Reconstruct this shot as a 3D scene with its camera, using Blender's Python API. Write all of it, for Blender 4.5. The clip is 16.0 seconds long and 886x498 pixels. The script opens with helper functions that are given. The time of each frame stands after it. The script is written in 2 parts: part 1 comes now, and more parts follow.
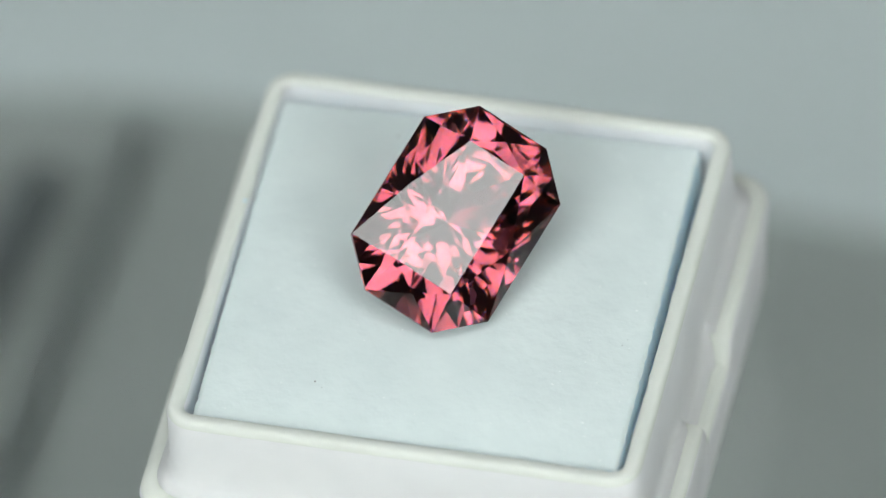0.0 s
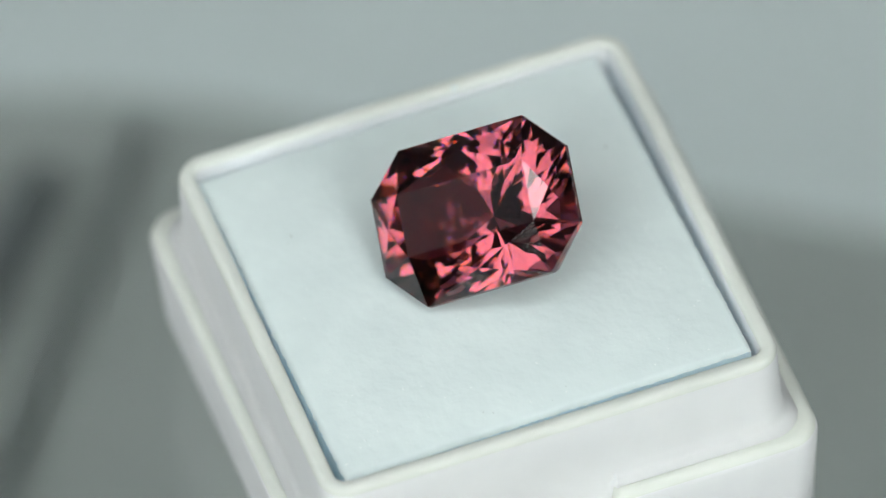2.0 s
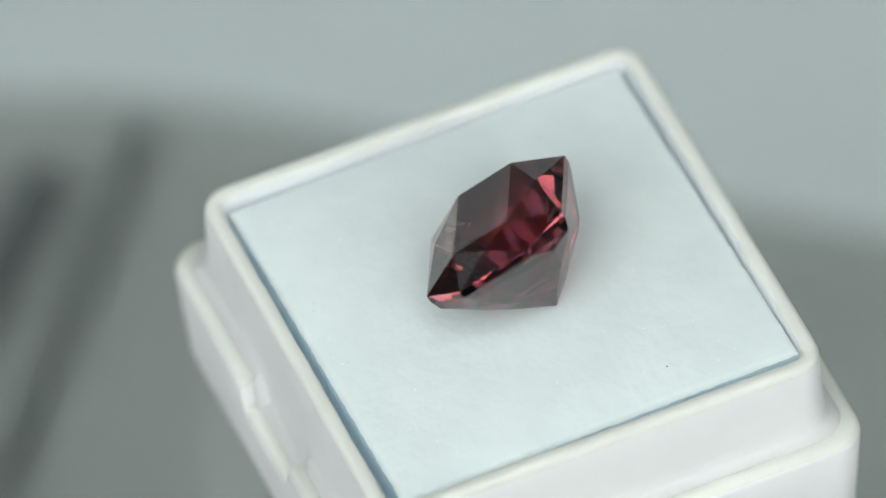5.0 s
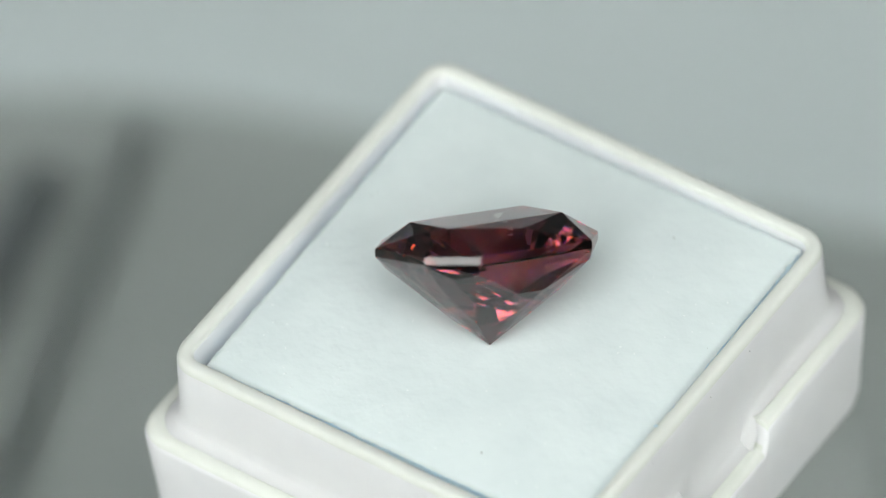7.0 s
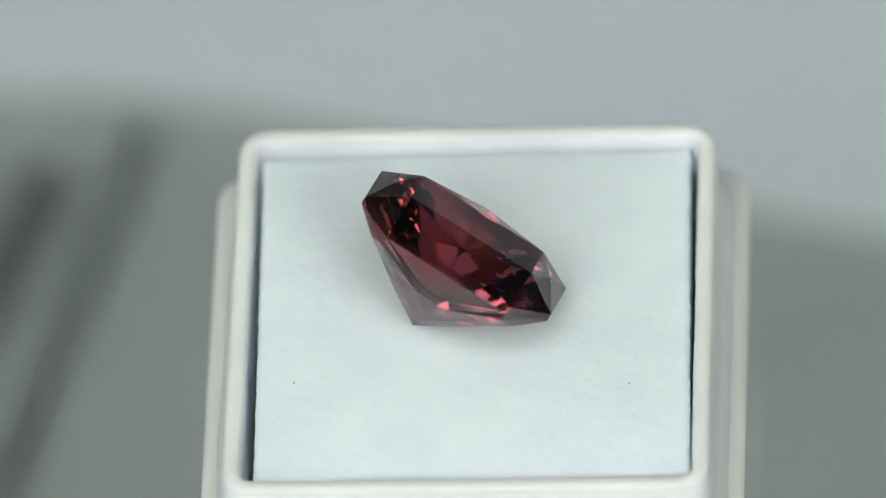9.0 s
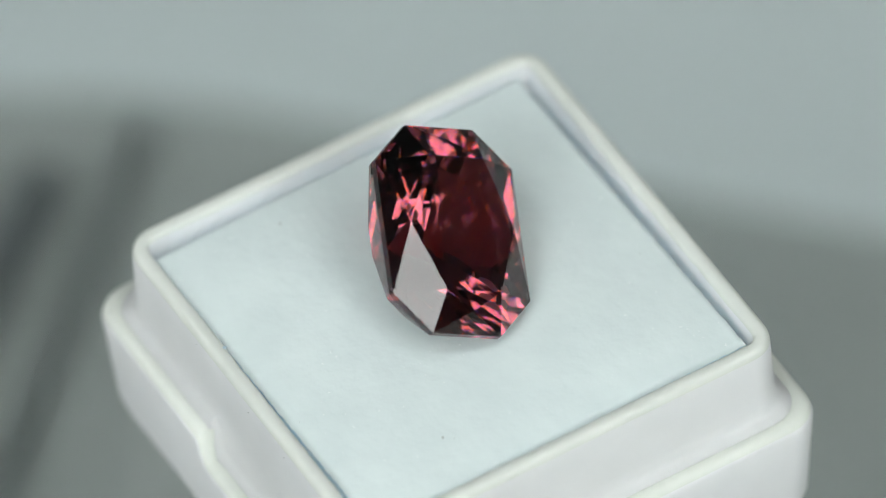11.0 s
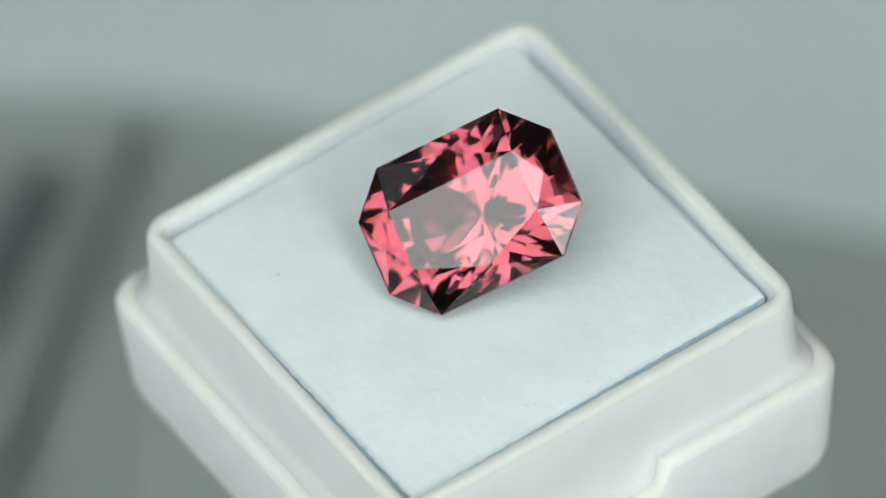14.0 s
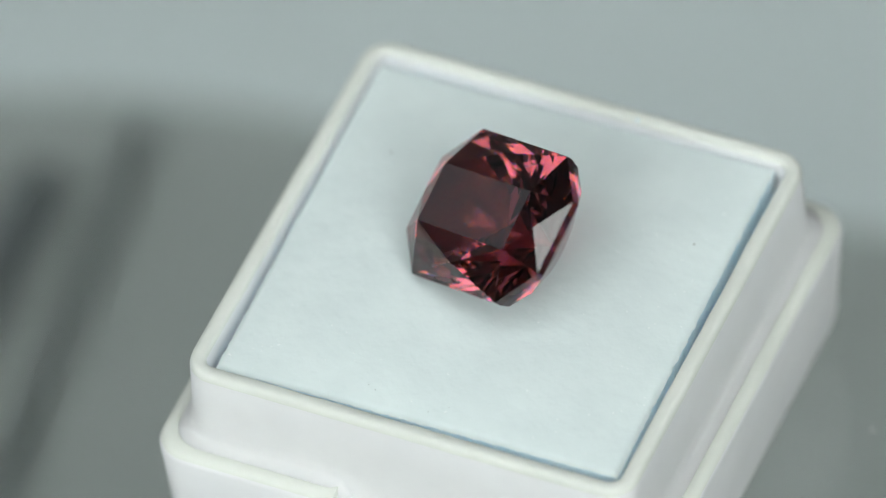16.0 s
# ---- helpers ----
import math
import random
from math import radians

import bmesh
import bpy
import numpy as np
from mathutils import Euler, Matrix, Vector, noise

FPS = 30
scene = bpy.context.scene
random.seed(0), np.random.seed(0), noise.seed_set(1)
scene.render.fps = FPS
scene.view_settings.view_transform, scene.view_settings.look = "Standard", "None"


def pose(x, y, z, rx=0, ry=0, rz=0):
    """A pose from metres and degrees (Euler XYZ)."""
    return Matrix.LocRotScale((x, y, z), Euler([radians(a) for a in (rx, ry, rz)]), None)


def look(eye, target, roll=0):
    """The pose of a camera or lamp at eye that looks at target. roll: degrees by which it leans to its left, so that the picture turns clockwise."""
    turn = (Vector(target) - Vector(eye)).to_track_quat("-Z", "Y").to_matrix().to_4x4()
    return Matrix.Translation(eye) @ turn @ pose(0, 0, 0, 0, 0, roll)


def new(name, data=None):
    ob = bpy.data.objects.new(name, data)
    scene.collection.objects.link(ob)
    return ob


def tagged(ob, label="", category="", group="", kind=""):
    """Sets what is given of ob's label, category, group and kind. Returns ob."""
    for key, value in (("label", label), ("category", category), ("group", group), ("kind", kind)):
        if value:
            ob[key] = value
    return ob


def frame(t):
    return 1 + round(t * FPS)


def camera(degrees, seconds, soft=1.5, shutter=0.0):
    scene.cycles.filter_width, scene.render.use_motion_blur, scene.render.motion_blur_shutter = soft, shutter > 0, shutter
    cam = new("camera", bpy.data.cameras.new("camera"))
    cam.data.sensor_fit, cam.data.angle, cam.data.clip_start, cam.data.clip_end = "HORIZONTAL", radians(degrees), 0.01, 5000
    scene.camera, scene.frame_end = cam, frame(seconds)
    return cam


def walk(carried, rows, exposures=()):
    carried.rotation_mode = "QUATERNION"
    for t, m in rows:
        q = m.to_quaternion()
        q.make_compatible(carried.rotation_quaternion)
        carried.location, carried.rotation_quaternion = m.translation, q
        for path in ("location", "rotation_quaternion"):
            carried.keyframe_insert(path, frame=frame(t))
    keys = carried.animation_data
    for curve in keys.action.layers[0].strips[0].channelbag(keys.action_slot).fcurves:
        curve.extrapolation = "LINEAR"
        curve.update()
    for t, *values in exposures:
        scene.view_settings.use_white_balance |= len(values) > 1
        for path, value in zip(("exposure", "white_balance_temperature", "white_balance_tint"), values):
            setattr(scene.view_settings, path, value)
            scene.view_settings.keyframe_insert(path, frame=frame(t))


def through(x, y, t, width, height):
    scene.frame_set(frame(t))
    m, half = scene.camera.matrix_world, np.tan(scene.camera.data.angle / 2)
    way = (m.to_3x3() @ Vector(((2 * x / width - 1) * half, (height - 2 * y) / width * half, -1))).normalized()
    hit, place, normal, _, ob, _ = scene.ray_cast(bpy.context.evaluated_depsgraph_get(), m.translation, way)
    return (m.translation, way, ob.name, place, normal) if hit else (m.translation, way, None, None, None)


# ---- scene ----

U = 0.0245             # side of the foam pad, in metres
ZP = 0.080             # height of the pad's top above the table
PERIOD = 12.5104       # seconds for one turn of the turntable
SECONDS = 16.0

# ---- camera ----
EYE = Vector((0.0, -18.5563 * U, 21.1344 * U + ZP))
YAW, PITCH = 0.0041052, 0.8467056
AHEAD = Vector((-math.sin(YAW) * math.cos(PITCH), math.cos(YAW) * math.cos(PITCH), -math.sin(PITCH)))
cam = camera(4.192, SECONDS, soft=1.15)
walk(cam, [(0.0, look(EYE, EYE + AHEAD, -4.876)), (SECONDS, look(EYE, EYE + AHEAD, -4.876))],
     exposures=[(0.0, 0.0, 6500, 10), (4.2, 0.04, 6500, 10), (6.5, 0.17, 6640, 12), (9.0, 0.07, 6580, 11), (11.5, 0.0, 6500, 10), (16.0, 0.0, 6500, 10)])
cam.data.dof.use_dof = True
cam.data.dof.focus_distance = 27.95 * U
cam.data.dof.aperture_fstop = 20.0

# ---- world and light ----
world = bpy.data.worlds.new("room_air")
world.use_nodes = True
world.node_tree.nodes["Background"].inputs["Color"].default_value = (0.80, 0.95, 1.0, 1)
world.node_tree.nodes["Background"].inputs["Strength"].default_value = 0.06
scene.world = world
LAMP_COLOUR = (0.945, 1.0, 0.975)
LAMP_STRENGTH = {"right": 6.2, "left": 4.3, "top": 4.95}      # in the middle of each softbox


# ---- materials ----
def material(name):
    m = bpy.data.materials.new(name)
    m.use_nodes = True
    nodes, links = m.node_tree.nodes, m.node_tree.links
    return m, nodes, links, nodes["Principled BSDF"]


def surface(name, low, high, scale, rough=(0.4, 0.6), bump=0.1, fine=8.0, distance=0.0001, sub=0.0):
    """A plain material whose colour runs between low and high on a coarse noise, with fine relief."""
    m, nodes, links, bsdf = material(name)
    at = nodes.new("ShaderNodeTexCoord")
    coarse = nodes.new("ShaderNodeTexNoise")
    coarse.inputs["Scale"].default_value, coarse.inputs["Detail"].default_value = scale, 6
    grain = nodes.new("ShaderNodeTexNoise")
    grain.inputs["Scale"].default_value, grain.inputs["Detail"].default_value = scale * fine, 4
    ramp = nodes.new("ShaderNodeValToRGB")
    ramp.color_ramp.elements[0].position, ramp.color_ramp.elements[1].position = 0.3, 0.7
    ramp.color_ramp.elements[0].color, ramp.color_ramp.elements[1].color = (*low, 1), (*high, 1)
    spread = nodes.new("ShaderNodeMapRange")
    spread.inputs["To Min"].default_value, spread.inputs["To Max"].default_value = rough
    relief = nodes.new("ShaderNodeBump")
    relief.inputs["Strength"].default_value, relief.inputs["Distance"].default_value = bump, distance
    links.new(at.outputs["Object"], coarse.inputs["Vector"])
    links.new(at.outputs["Object"], grain.inputs["Vector"])
    links.new(coarse.outputs["Fac"], ramp.inputs["Fac"])
    links.new(ramp.outputs["Color"], bsdf.inputs["Base Color"])
    links.new(grain.outputs["Fac"], spread.inputs["Value"])
    links.new(spread.outputs["Result"], bsdf.inputs["Roughness"])
    links.new(grain.outputs["Fac"], relief.inputs["Height"])
    links.new(relief.outputs["Normal"], bsdf.inputs["Normal"])
    bsdf.inputs["Subsurface Weight"].default_value = sub
    bsdf.inputs["Specular IOR Level"].default_value = 0.2 if sub else 0.5
    bsdf.inputs["Subsurface Scale"].default_value = 0.003
    bsdf.inputs["Subsurface Radius"].default_value = (0.9, 0.92, 0.95)
    return m


def glass(name, colour, ior, rough=0.0):
    m, nodes, links, bsdf = material(name)
    bsdf.inputs["Base Color"].default_value = (*colour, 1)
    bsdf.inputs["Transmission Weight"].default_value = 1.0
    bsdf.inputs["IOR"].default_value = ior
    bsdf.inputs["Roughness"].default_value = rough
    return m


def gem_glass(name, through, mirrored, ior):
    """Coloured stone: what passes a facet takes up much colour, what it mirrors a little."""
    m, nodes, links, bsdf = material(name)
    nodes.remove(bsdf)
    # one refraction for each of red, green and blue, bent a little differently, so that the stone throws fire
    bodies = []
    for k, bend in enumerate((-0.003, 0.0, 0.004)):
        ray = nodes.new("ShaderNodeBsdfRefraction")
        ray.inputs["Color"].default_value = tuple(c if k == n else 0.0 for n, c in enumerate(through)) + (1,)
        ray.inputs["IOR"].default_value, ray.inputs["Roughness"].default_value = ior + bend, 0.045
        bodies.append(ray)
    warm, body = nodes.new("ShaderNodeAddShader"), nodes.new("ShaderNodeAddShader")
    links.new(bodies[0].outputs["BSDF"], warm.inputs[0])
    links.new(bodies[1].outputs["BSDF"], warm.inputs[1])
    links.new(warm.outputs["Shader"], body.inputs[0])
    links.new(bodies[2].outputs["BSDF"], body.inputs[1])
    sheen = nodes.new("ShaderNodeBsdfGlossy")
    sheen.inputs["Color"].default_value, sheen.inputs["Roughness"].default_value = (*mirrored, 1), 0.02
    share = nodes.new("ShaderNodeFresnel")
    share.inputs["IOR"].default_value = ior
    both = nodes.new("ShaderNodeMixShader")
    links.new(share.outputs["Fac"], both.inputs["Fac"])
    links.new(body.outputs["Shader"], both.inputs[1])
    links.new(sheen.outputs["BSDF"], both.inputs[2])
    links.new(both.outputs["Shader"], nodes["Material Output"].inputs["Surface"])
    return m


PLASTIC = surface("white_moulded_plastic", (0.785, 0.793, 0.805), (0.82, 0.828, 0.84), 300, (0.50, 0.62), 0.08, 6, sub=0.7)
# same white plastic; the duller cream look of light on top faces is coloured in
PLASTIC_TOP_TONE = surface("plastic_top_light_tone", (0.69, 0.72, 0.665), (0.735, 0.76, 0.705), 300, (0.66, 0.78), 0.08, 6, sub=0.6)
FOAM = surface("pale_blue_foam", (0.665, 0.742, 0.750), (0.725, 0.803, 0.806), 260, (0.85, 0.95), 0.35, 9, 0.00009)
FOAM_CUT = surface("blue_foam_edge", (0.60, 0.78, 0.90), (0.68, 0.84, 0.93), 800, (0.85, 0.95), 0.4, 6, sub=0.85)
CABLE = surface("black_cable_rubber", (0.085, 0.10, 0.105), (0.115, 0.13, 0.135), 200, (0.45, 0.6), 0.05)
GEM = gem_glass("pink_garnet", (0.525, 0.240, 0.280), (0.962, 0.935, 0.94), 1.76)
ACRYLIC = glass("clear_acrylic", (0.97, 0.98, 0.98), 1.49)
DARK_TOP = surface("grey_stained_board", (0.29, 0.320, 0.308), (0.335, 0.365, 0.352), 30, (0.5, 0.65), 0.1, 10)
PAPER = surface("grey_blue_card", (0.57, 0.635, 0.645), (0.61, 0.675, 0.685), 12, (0.7, 0.85), 0.05)
SPECK = surface("dark_dust", (0.16, 0.17, 0.17), (0.24, 0.24, 0.22), 2000, (0.8, 0.9), 0.0)
FLUFF = surface("white_foam_fluff", (0.78, 0.84, 0.84), (0.84, 0.89, 0.89), 2000, (0.85, 0.95), 0.0)
LINT = surface("pale_dust", (0.40, 0.42, 0.42), (0.5, 0.5, 0.5), 2000, (0.8, 0.9), 0.0)
WALL = surface("grey_wall_paint", (0.41, 0.42, 0.42), (0.45, 0.46, 0.46), 3, (0.7, 0.8), 0.05)
METAL = surface("dark_metal", (0.05, 0.05, 0.055), (0.08, 0.08, 0.085), 100, (0.35, 0.5), 0.02)


def glow(name, colour, strength, least):
    """A diffuser that is brightest in its middle and fades towards its edges, with a little unevenness."""
    m, nodes, links, bsdf = material(name)
    nodes.remove(bsdf)
    at = nodes.new("ShaderNodeTexCoord")
    middle = nodes.new("ShaderNodeVectorMath")
    middle.operation = "DISTANCE"
    middle.inputs[1].default_value = (0.5, 0.5, 0.5)
    fade = nodes.new("ShaderNodeMapRange")
    fade.inputs["From Min"].default_value, fade.inputs["From Max"].default_value = 0.66, 0.90
    fade.interpolation_type = "SMOOTHSTEP"
    fade.inputs["To Min"].default_value, fade.inputs["To Max"].default_value = strength, strength * least
    patch = nodes.new("ShaderNodeTexNoise")
    patch.inputs["Scale"].default_value, patch.inputs["Detail"].default_value = 9.0, 1.0
    uneven = nodes.new("ShaderNodeMapRange")
    uneven.inputs["From Min"].default_value, uneven.inputs["From Max"].default_value = 0.3, 0.7
    uneven.inputs["To Min"].default_value, uneven.inputs["To Max"].default_value = 0.75, 1.25
    level = nodes.new("ShaderNodeMath")
    level.operation = "MULTIPLY"
    shine = nodes.new("ShaderNodeEmission")
    shine.inputs["Color"].default_value = (*colour, 1)
    links.new(at.outputs["Generated"], middle.inputs[0])
    links.new(at.outputs["Object"], patch.inputs["Vector"])
    links.new(middle.outputs["Value"], fade.inputs["Value"])
    links.new(patch.outputs["Fac"], uneven.inputs["Value"])
    links.new(fade.outputs["Result"], level.inputs[0])
    links.new(uneven.outputs["Result"], level.inputs[1])
    links.new(level.outputs["Value"], shine.inputs["Strength"])
    links.new(shine.outputs["Emission"], nodes["Material Output"].inputs["Surface"])
    return m


SKYLIGHT = glow("window_daylight", (0.88, 0.94, 1.0), 0.42, 0.8)


# ---- mesh helpers ----
def mesh_of(name, bm, mat, smooth=None, turned=True):
    if turned:
        bmesh.ops.recalc_face_normals(bm, faces=bm.faces)
    me = bpy.data.meshes.new(name)
    if smooth is not None:
        for f in bm.faces:
            f.smooth = True
        for e in bm.edges:
            e.smooth = len(e.link_faces) == 2 and e.calc_face_angle(0) < radians(smooth)
    bm.to_mesh(me)
    bm.free()
    me.materials.append(mat)
    return me


def part(name, bm, mat, parent=None, label="", smooth=None, turned=True):
    ob = new(name, mesh_of(name, bm, mat, smooth, turned))
    if parent is not None:
        ob.parent = parent
    return tagged(ob, label)


def rounded(hx, hy, r, z, n=6, cx=0.0, cy=0.0, cuts=()):
    """One loop of a rectangle with rounded corners; cuts: further points along the two sides that face x."""
    out = []
    for k, (sx, sy) in enumerate(((1, 1), (-1, 1), (-1, -1), (1, -1))):
        for i in range(n + 1):
            a = math.pi / 2 * (k + i / n)
            out.append((cx + sx * (hx - r) + r * math.cos(a), cy + sy * (hy - r) + r * math.sin(a), z))
        if k in (1, 3):
            out += [(cx + sx * hx, cy + y, z) for y in sorted(cuts, reverse=k == 1)]
    return out


def loft(bm, loops, first=False, last=False, ring=False):
    rows = [[bm.verts.new(v) for v in loop] for loop in loops]
    if ring:
        rows.append(rows[0])
    for a, b in zip(rows, rows[1:]):
        for i in range(len(a)):
            j = (i + 1) % len(a)
            bm.faces.new((a[i], a[j], b[j], b[i]))
    if first:
        bm.faces.new(list(reversed(rows[0])))
    if last:
        bm.faces.new(rows[-1])
    return bm


def circle(r, z, n=64):
    return [(r * math.cos(2 * math.pi * i / n), r * math.sin(2 * math.pi * i / n), z) for i in range(n)]


def block(x0, x1, y0, y1, z0, z1, bevel=0.0, segments=2):
    bm = bmesh.new()
    bmesh.ops.create_cube(bm, size=1, matrix=Matrix.LocRotScale(((x0 + x1) / 2, (y0 + y1) / 2, (z0 + z1) / 2), None, (x1 - x0, y1 - y0, z1 - z0)))
    if bevel:
        bmesh.ops.bevel(bm, geom=bm.edges[:], offset=bevel, segments=segments, profile=0.5, affect="EDGES")
    return bm


# ---- room and table ----
def room():
    for name, b in (("floor", (-1.6, 1.6, -1.8, 1.4, -0.80, -0.75)), ("ceiling", (-1.6, 1.6, -1.8, 1.4, 1.7, 1.75)),
                    ("wall_north", (-1.6, 1.6, 1.4, 1.5, -0.80, 1.75)), ("wall_south", (-1.6, 1.6, -1.9, -1.8, -0.80, 1.75)),
                    ("wall_east", (1.6, 1.7, -1.8, 1.4, -0.80, 1.75)), ("wall_west", (-1.7, -1.6, -1.8, 1.4, -0.80, 1.75))):
        tagged(part(name, block(*b), WALL), "plain grey painted %s of a dim studio" % name.split("_")[0], name.split("_")[0], kind="structure")


def table():
    top = tagged(new("work_table"), "grey-stained wooden work table under the turntable", "table")
    part("tabletop", block(-0.55, 0.55, -0.45, 0.55, -0.030, 0.0, 0.002), DARK_TOP, top)
    for x in (-0.5, 0.5):
        for y in (-0.4, 0.5):
            part("leg", block(x - 0.025, x + 0.025, y - 0.025, y + 0.025, -0.75, -0.030, 0.002), DARK_TOP, top)


def window():
    """A daylit window in the west wall, out of the picture, that shows in the stone's facets."""
    frame_ob = tagged(new("window_1"), "daylit window in the grey studio wall", "window", kind="structure")
    part("pane", block(-1.592, -1.588, -0.45, 1.25, 0.30, 1.55), SKYLIGHT, frame_ob)
    for b in ((-1.598, -1.575, -0.50, 1.30, 0.25, 0.30), (-1.598, -1.575, -0.50, 1.30, 1.55, 1.60), (-1.598, -1.575, -0.50, -0.45, 0.30, 1.55), (-1.598, -1.575, 1.25, 1.30, 0.30, 1.55)):
        part("window_frame", block(*b), PLASTIC, frame_ob)


room()
table()
window()


# ---- the gem box on its turntable ----
BOX = pose(-0.0632 * U, 0.0353 * U, ZP, 0, 0, -16.24)
RIM, BASE = 0.205 * U, 0.375 * U       # rim above the ledge (below the pad's top), base below it
DISC_TOP = ZP - RIM - BASE
DIP = 0.08 * U                         # depth of the finger recess in the ledge


def dipped(loop, share=1.0):
    """Lowers the ledge where the recesses for lifting the lid lie, in the middle of the two sides that face x."""
    out = []
    for x, y, z in loop:
        v = y / U
        k = 0.0
        if abs(x) > 0.5 * U and -0.165 < v < 0.13:
            k = min(1.0, (0.13 - v) / 0.045, (v + 0.165) / 0.022)
            k = k * k * (3 - 2 * k)
        out.append((x, y, z - k * DIP * share))
    return out


def gem_box():
    box = tagged(new("gem_box"), "white moulded plastic gem display box, lid off, on the clear turntable", "gem box")
    u = U
    cuts = [u * v for v in (-0.30, -0.165, -0.16, -0.154, -0.149, -0.143, -0.08, 0.0, 0.05, 0.085, 0.095, 0.1075, 0.12, 0.13, 0.30)]
    h, b, r = 0.630 * u, -RIM - BASE, 0.083 * u

    def ring(d, z, k=1.0):
        return rounded(h - d * u, h - d * u, r * k, z, 8, cuts=cuts)
    bm = bmesh.new()
    loft(bm, [ring(0.095, b, 0.6), ring(0.064, b + 0.006 * u, 0.75), ring(0.04, b + 0.022 * u, 0.9), ring(0.024, b + 0.05 * u), ring(0.015, b + 0.09 * u),
              dipped(ring(0, -RIM - 0.026 * u)), dipped(ring(0.003, -RIM - 0.013 * u)), dipped(ring(0.011, -RIM - 0.004 * u)),
              dipped(ring(0.024, -RIM)), dipped(ring(0.062, -RIM + 0.002 * u)), dipped(ring(0.10, -RIM + 0.002 * u), 0.6)], True)
    bm.normal_update()
    # ledge faces that look up get the cream tone that stands in for light
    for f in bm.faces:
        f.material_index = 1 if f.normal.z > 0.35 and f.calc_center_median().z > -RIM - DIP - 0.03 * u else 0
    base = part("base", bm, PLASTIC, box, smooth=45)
    base.data.materials.append(PLASTIC_TOP_TONE)
    bm = bmesh.new()
    o, i, t = 0.5606 * u, 0.5200 * u, 0.026 * u
    spots = [u * (0.45 * k / 14) for k in range(-14, 15)]

    def wall(d, r, z, rough=0.0):
        """One loop of the upright wall; rough: how far its sides waver, as moulded and handled plastic does."""
        loop = []
        for side in range(4):
            turn = Matrix.Rotation(math.pi / 2 * side, 3, "Z")
            for y in spots:
                off = rough * u * (noise.noise((y / u * 6, side * 7.3, 2.0)) + 0.6 * noise.noise((y / u * 25, side * 5.1, 9.0)))
                loop.append(tuple(turn @ Vector((d + off, y, z))))
            for k in range(9):
                a = math.pi / 2 * k / 8
                loop.append(tuple(turn @ Vector((d - r * u + r * u * math.cos(a), d - r * u + r * u * math.sin(a), z))))
        return loop
    loft(bm, [dipped(wall(o + 0.040 * u, 0.080, -RIM - 0.012 * u)), dipped(wall(o + 0.032 * u, 0.080, -RIM + 0.0035 * u)), dipped(wall(o + 0.018 * u, 0.078, -RIM + 0.010 * u)),
              dipped(wall(o + 0.009 * u, 0.077, -RIM + 0.024 * u)), wall(o + 0.005 * u, 0.075, -RIM + 0.05 * u), wall(o, 0.071, t - 0.018 * u), wall(o - 0.003 * u, 0.069, t - 0.007 * u),
              wall(o - 0.009 * u, 0.064, t - 0.001 * u), wall(o - 0.016 * u, 0.058, t), wall(i + 0.008 * u, 0.035, t - 0.001 * u, 0.0015), wall(i + 0.003 * u, 0.031, t - 0.005 * u, 0.003), wall(i, 0.028, t - 0.012 * u, 0.003),
              wall(i - 0.003 * u, 0.026, -0.45 * u)], False, True)
    # the top of the rim gets the same painted light tone
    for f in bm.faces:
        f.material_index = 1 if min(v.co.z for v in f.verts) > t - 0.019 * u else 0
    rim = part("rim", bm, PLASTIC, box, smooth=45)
    rim.data.materials.append(PLASTIC_TOP_TONE)
    for k, (y, z, size) in enumerate(((-0.197, -0.017, 2.6), (-0.033, -0.017, 1.8), (0.206, -0.009, 1.8))):
        part("speck", blob(bmesh.new(), -o - 0.001 * u, y * u, z * u, size * 0.0007 * u, 40 + k, 1.0), SPECK, box, "dark speck of dust")
    part("fleck", blob(bmesh.new(), -i - 0.004 * u, 0.135 * u, t, 0.006 * u, 50, 0.25), FOAM_CUT, box, "tiny blue crumb of foam")
    return box


def blob(bm, x, y, z, r, seed, flat=0.6):
    """A small uneven crumb."""
    rag = random.Random(seed)
    made = bmesh.ops.create_icosphere(bm, subdivisions=1, radius=r)
    for v in made["verts"]:
        v.co *= rag.uniform(0.7, 1.3)
        v.co.z *= flat
        v.co += Vector((x, y, z))
    return bm


def swell(x, y):
    """The height of the pad's cushioned top over its corners."""
    x, y = min(1.0, abs(x) / (0.5015 * U)), min(1.0, abs(y) / (0.5015 * U))
    return 0.0235 * U * (1 - x ** 4) * (1 - y ** 4)


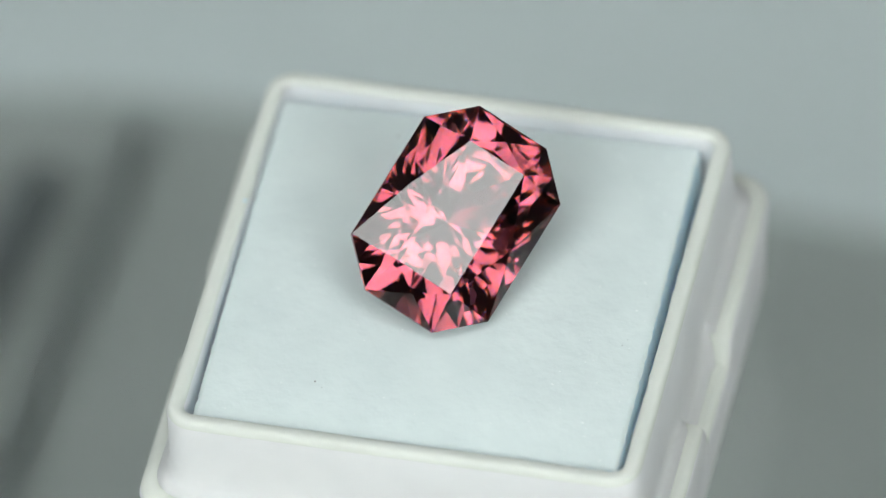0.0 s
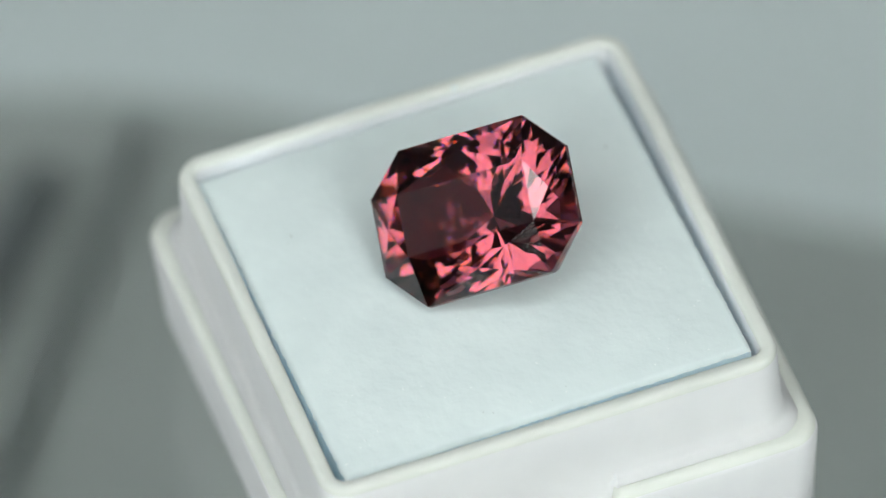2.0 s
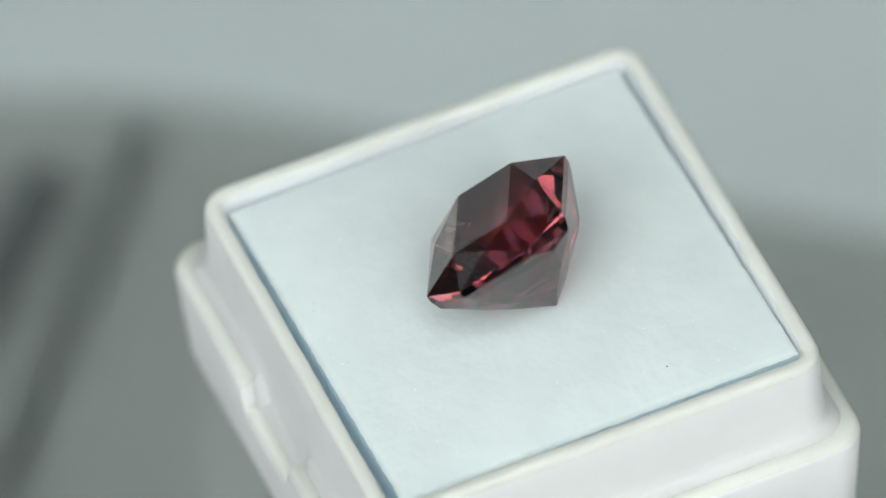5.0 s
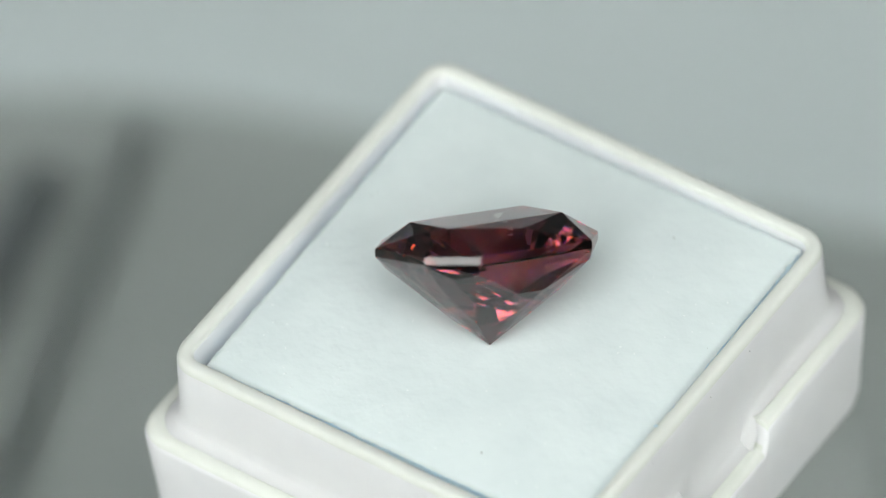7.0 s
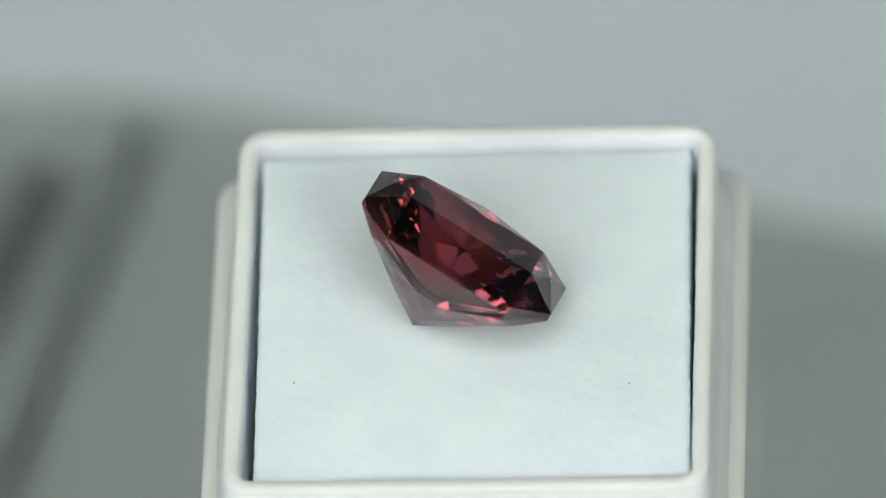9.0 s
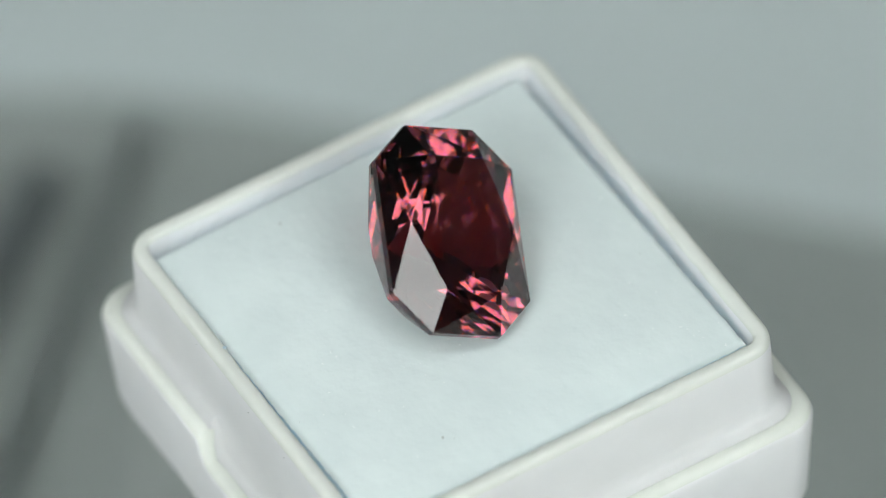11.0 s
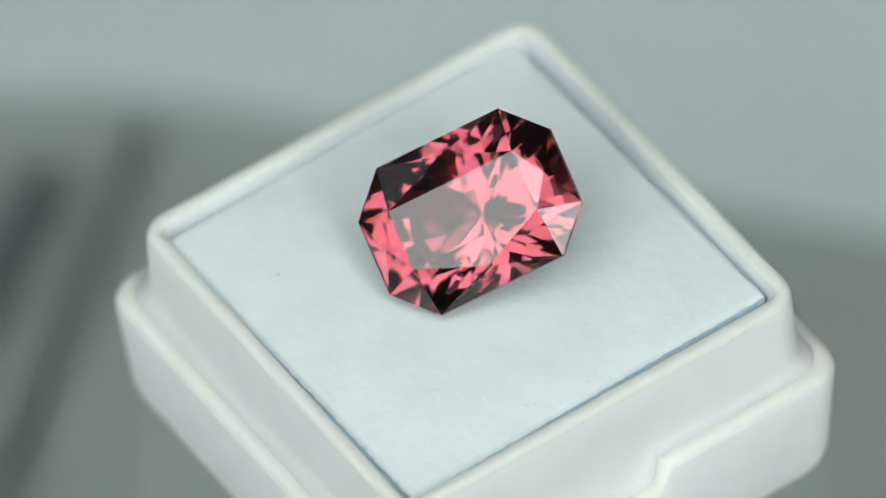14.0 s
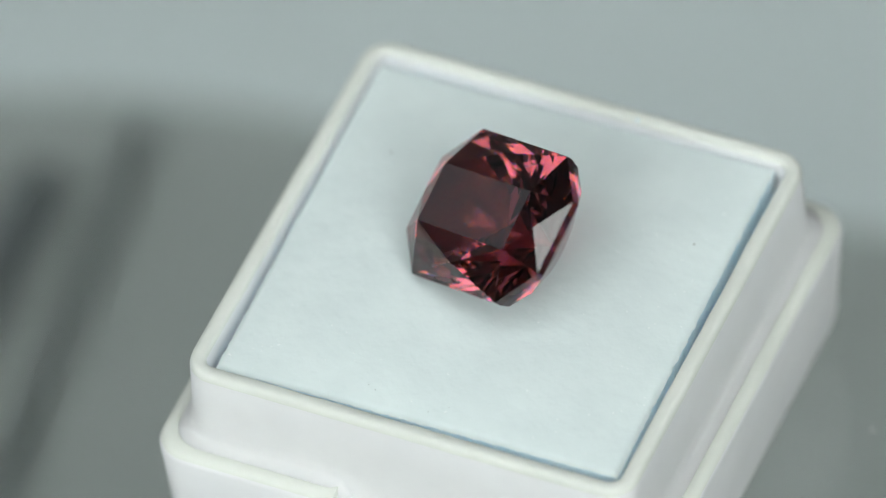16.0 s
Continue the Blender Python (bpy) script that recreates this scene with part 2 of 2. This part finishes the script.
def foam_pad():
    """The pad, set slightly askew in the box, with a slightly uneven top and a rough cut edge."""
    bm = bmesh.new()
    n, side = 160, 0.5012 * U
    rag = random.Random(4)
    skew = pose(-0.0075 * U, -0.0055 * U, 0, 0, 0, 1.0)
    grid = []
    for j in range(n + 1):
        row = []
        for i in range(n + 1):
            x, y = (2 * i / n - 1), (2 * j / n - 1)
            px, py = x * side, y * side
            edge = max(abs(x), abs(y))
            if edge == 1.0:
                ragged = 0.0022 * noise.noise((x * 19, y * 19, 1.0)) + 0.0016 * noise.noise((x * 61, y * 61, 5.0)) + rag.uniform(-0.0014, 0.0004)
                px += (x if abs(x) == 1.0 else 0) * ragged * U
                py += (y if abs(y) == 1.0 else 0) * ragged * U
            z = swell(px, py) + 0.0008 * U * noise.noise((x * 14, y * 14, 4.1)) - (0.008 * U if edge == 1.0 else 0.0025 * U if edge > 0.985 else 0.0)
            row.append(bm.verts.new(skew @ Vector((px, py, z))))
        grid.append(row)
    for j in range(n):
        for i in range(n):
            bm.faces.new((grid[j][i], grid[j][i + 1], grid[j + 1][i + 1], grid[j + 1][i]))
    ring = grid[0][:-1] + [grid[j][n] for j in range(n)] + grid[n][:0:-1] + [grid[j][0] for j in range(n, 0, -1)]
    low = [bm.verts.new((v.co.x, v.co.y, -0.448 * U)) for v in ring]
    for k in range(len(ring)):
        m = (k + 1) % len(ring)
        bm.faces.new((ring[k], low[k], low[m], ring[m])).material_index = 1
    bm.faces.new(low).material_index = 1
    pad = tagged(part("foam_pad", bm, FOAM, smooth=35), "pale blue-white foam pad filling the gem box", "foam pad")
    pad.data.materials.append(FOAM_CUT)
    for k, (x, y, r) in enumerate(((-0.238, -0.372, 3.6), (0.436, 0.065, 1.6), (0.462, 0.023, 1.4), (0.446, -0.117, 1.7), (-0.221, 0.404, 3.6),
                                   (0.437, -0.137, 1.6), (-0.218, -0.387, 2.0), (-0.485, -0.139, 1.8))):
        part("speck", blob(bmesh.new(), x * U, y * U, swell(x * U, y * U) + 0.0005 * U, r * 0.0007 * U, k), SPECK, pad, "dark speck of dust")
    # fine loose fibres and crumbs of foam, thickest along the edges
    bm = bmesh.new()
    for k in range(150):
        x, y = rag.uniform(-0.48, 0.48), rag.uniform(-0.48, 0.48)
        if k % 2:
            x, y = ((1 if x > 0 else -1) * rag.uniform(0.38, 0.485), y) if k % 4 == 1 else (x, (1 if y > 0 else -1) * rag.uniform(0.38, 0.485))
        size = rag.uniform(0.0008, 0.0019) * U
        made = bmesh.ops.create_icosphere(bm, subdivisions=1, radius=size)
        turn = Matrix.Translation((x * U, y * U, swell(x * U, y * U) + 0.0004 * U)) @ Matrix.Rotation(rag.uniform(0, 3.1), 4, "Z") @ Matrix.Diagonal((rag.uniform(1.0, 2.6), 1.0, 0.6, 1.0))
        bmesh.ops.transform(bm, matrix=turn, verts=made["verts"])
    tagged(part("lint", bm, FLUFF, pad, "fine pale crumbs of loose foam"), kind="stuff")
    return pad


GEM_TURN = Matrix(((0.58743, -0.78746, 0.18664), (0.69746, 0.37565, -0.61029), (0.41047, 0.48867, 0.76988)))
GEM_AT = Vector((-0.04152, 0.03563, 0.21022))


def gemstone():
    """A mixed-cut octagon: table, four stars, kite and girdle facets above; a brilliant pavilion below."""
    L, W, cl, cw = 0.25305, 0.18862, 0.09196, 0.09584
    a, b, hc, ex, ez, ey, ez2, hp = 0.1634, 0.0744, 0.063, 0.2083, 0.0463, 0.1417, 0.0517, 0.2366
    girdle = [(L, W - cw), (L, -W + cw), (L - cl, -W), (-L + cl, -W), (-L, -W + cw), (-L, W - cw), (-L + cl, W), (L - cl, W)]
    bm = bmesh.new()
    t = 0.009
    pts = [(x, y, s * t) for x, y in girdle for s in (-1, 1)]
    pts += [(sx * a, sy * b, hc) for sx in (-1, 1) for sy in (-1, 1)]
    pts += [(ex, 0, ez), (-ex, 0, ez), (0, ey, ez2), (0, -ey, ez2), (0, 0, -hp)]
    # pavilion: steep crescents under the girdle, deepest along the long sides, then flat facets that meet in the culet
    for sx in (-1, 1):
        for sy in (-1, 1):
            pts.append((sx * 0.036, sy * 0.163, -0.094))
            pts.append((sx * (L - cl), sy * 0.1795, -0.034))
            pts.append((sx * 0.1965, sy * 0.1305, -0.047))
            pts.append((sx * 0.236, sy * 0.034, -0.030))
            # long facets run from there towards the culet, with breaks that are set between one another
            for x, y, z in ((0.036, 0.163, -0.094), (L - cl, 0.1795, -0.034), (0.1965, 0.1305, -0.047), (0.236, 0.034, -0.030)):
                f, swollen = 0.66, 1.085
                pts.append((sx * x * (1 - f) * swollen, sy * y * (1 - f) * swollen, z + (-hp - z) * f))
            for x, y, z in ((0.0, 0.163, -0.094), (0.104, 0.173, -0.064), (0.181, 0.156, -0.041), (0.218, 0.084, -0.039), (0.236, 0.0, -0.030)):
                f, swollen = 0.36, 1.060
                pts.append((sx * x * (1 - f) * swollen, sy * y * (1 - f) * swollen, z + (-hp - z) * f))
    for p in pts:
        bm.verts.new(Vector(p) * U)
    bmesh.ops.convex_hull(bm, input=bm.verts[:])
    bmesh.ops.delete(bm, geom=[v for v in bm.verts if not v.link_faces], context="VERTS")
    bmesh.ops.dissolve_limit(bm, angle_limit=radians(0.4), verts=bm.verts[:], edges=bm.edges[:])
    bmesh.ops.recalc_face_normals(bm, faces=bm.faces)
    bm.verts.index_update()
    stone = tagged(new("gemstone"), "pinkish-red octagonal faceted gemstone lying tilted on the foam pad", "gemstone")
    tops = {"table": [], "crown": [], "girdle": [], "pavilion": []}
    for f in bm.faces:
        low, high = min(v.co.z for v in f.verts) / U, max(v.co.z for v in f.verts) / U
        if low > hc - 0.001:
            tops["table"].append(f)
        elif low > t - 0.001:
            tops["crown"].append(f)
        elif high < -t + 0.001:
            tops["pavilion"].append(f)
        else:
            tops["girdle"].append(f)
    for name, faces in tops.items():
        piece, known = bmesh.new(), {}
        for f in faces:
            piece.faces.new([known.setdefault(v.index, None) or known.update({v.index: piece.verts.new(v.co)}) or known[v.index] for v in f.verts])
        part(name, piece, GEM, stone, turned=False)
    bm.free()
    return stone


def turntable():
    z = DISC_TOP
    thing = tagged(new("turntable"), "clear acrylic turntable plate on a slim dark spindle", "turntable")
    bm = bmesh.new()
    loft(bm, [circle(0.0595, z - 0.003), circle(0.060, z - 0.0025), circle(0.060, z - 0.0005), circle(0.0595, z)], True, True)
    plate = part("plate", bm, ACRYLIC, thing)
    plate.visible_shadow = False
    bm = bmesh.new()
    loft(bm, [circle(0.007, 0.006, 32), circle(0.006, 0.010, 32), circle(0.006, z - 0.0032, 32)], True, True)
    part("spindle", bm, METAL, thing, smooth=40)
    for k, (x, y, r) in enumerate(((-0.300, 0.801, 0.00020), (-0.326, 0.742, 0.00010))):
        p = BOX @ Vector((x * U, y * U, 0))
        part("speck", blob(bmesh.new(), p.x, p.y, z + r * 0.4, r, 20 + k), LINT, thing, "pale speck of lint")
    return thing


def motor_unit():
    bm = bmesh.new()
    loft(bm, [circle(0.011, 0.0, 48), circle(0.011, 0.004, 48), circle(0.010, 0.0058, 48)], True, True)
    tagged(part("motor_unit", bm, METAL, smooth=40), "small dark metal motor unit on the table", "motor")


box, pad, gem, plate = gem_box(), foam_pad(), gemstone(), turntable()
motor_unit()


def table_dressing():
    # card whose front edge shows behind the box
    bm = bmesh.new()
    edge = [(-0.40, 0.129), (-0.0536, 0.0935), (-0.0309, 0.0895), (-0.0234, 0.0886), (-0.0148, 0.0864), (-0.0048, 0.0829), (0.0062, 0.0784), (0.0182, 0.0738), (0.0269, 0.0706), (0.0496, 0.0625), (0.40, -0.03)]
    low = [bm.verts.new((x, y, 0.0004)) for x, y in edge] + [bm.verts.new((0.40, 0.53, 0.0004)), bm.verts.new((-0.40, 0.53, 0.0004))]
    face = bm.faces.new(low)
    up = bmesh.ops.extrude_face_region(bm, geom=[face])
    bmesh.ops.translate(bm, verts=[v for v in up["geom"] if isinstance(v, bmesh.types.BMVert)], vec=(0, 0, 0.001))
    tagged(part("card_sheet", bm, PAPER), "pale grey-blue card lying flat on the table", "card")
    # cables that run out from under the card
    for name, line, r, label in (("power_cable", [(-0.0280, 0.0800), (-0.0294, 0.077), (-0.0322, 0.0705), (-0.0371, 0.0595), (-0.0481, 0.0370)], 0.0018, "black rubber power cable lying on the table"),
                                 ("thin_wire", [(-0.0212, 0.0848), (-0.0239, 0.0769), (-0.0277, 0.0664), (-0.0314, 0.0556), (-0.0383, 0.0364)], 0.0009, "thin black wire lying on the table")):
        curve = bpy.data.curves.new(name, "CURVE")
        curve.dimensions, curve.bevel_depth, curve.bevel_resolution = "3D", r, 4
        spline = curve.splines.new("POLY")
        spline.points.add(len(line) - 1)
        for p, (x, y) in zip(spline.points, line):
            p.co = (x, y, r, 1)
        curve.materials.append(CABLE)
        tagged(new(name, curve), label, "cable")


table_dressing()


def softbox(cx, cy, hx, hy, turn, strength, label):
    """A flat softbox that hangs from the ceiling and faces the gem; cx, cy: its middle, right of and above the lens."""
    d = 0.56
    lamp = tagged(new("softbox"), label, "lamp", group="softboxes round the camera")
    lamp.matrix_basis = look(Vector((0, 0, ZP)) - AHEAD * d, Vector((0, 0, ZP))) @ pose(cx, cy, 0, 0, 0, turn)
    part("diffuser", block(-hx, hx, -hy, hy, 0.0, 0.004), glow("lit_diffuser", LAMP_COLOUR, strength, 0.15), lamp)
    part("housing", block(-hx - 0.005, hx + 0.005, -hy - 0.005, hy + 0.005, 0.006, 0.05, 0.004), METAL, lamp)
    bm = bmesh.new()
    top = lamp.matrix_basis @ Vector((0, 0, 0.045))
    loft(bm, [circle(0.010, top.z, 24), circle(0.010, 1.7, 24)], True, True)
    bmesh.ops.translate(bm, verts=bm.verts[:], vec=(top.x, top.y, 0))
    bmesh.ops.transform(bm, matrix=lamp.matrix_basis.inverted(), verts=bm.verts[:])
    part("hanging_rod", bm, METAL, lamp)


softbox(0.262, -0.10, 0.122, 0.22, 2, LAMP_STRENGTH["right"], "upright white softbox lamp beside the camera")
softbox(-0.305, -0.098, 0.200, 0.24, -13, LAMP_STRENGTH["left"], "upright white softbox lamp beside the camera")
softbox(-0.04, 0.255, 0.325, 0.085, 0, LAMP_STRENGTH["top"], "wide white softbox lamp over the camera")


def motions():
    rest = {box: BOX, pad: BOX, gem: Matrix.Translation(GEM_AT * U + Vector((0, 0, ZP))) @ GEM_TURN.to_4x4(), plate: Matrix.Identity(4)}
    for thing, m in rest.items():
        walk(thing, [(i * 0.2, pose(0, 0, 0, 0, 0, -360 * i * 0.2 / PERIOD) @ m) for i in range(81)])


motions()
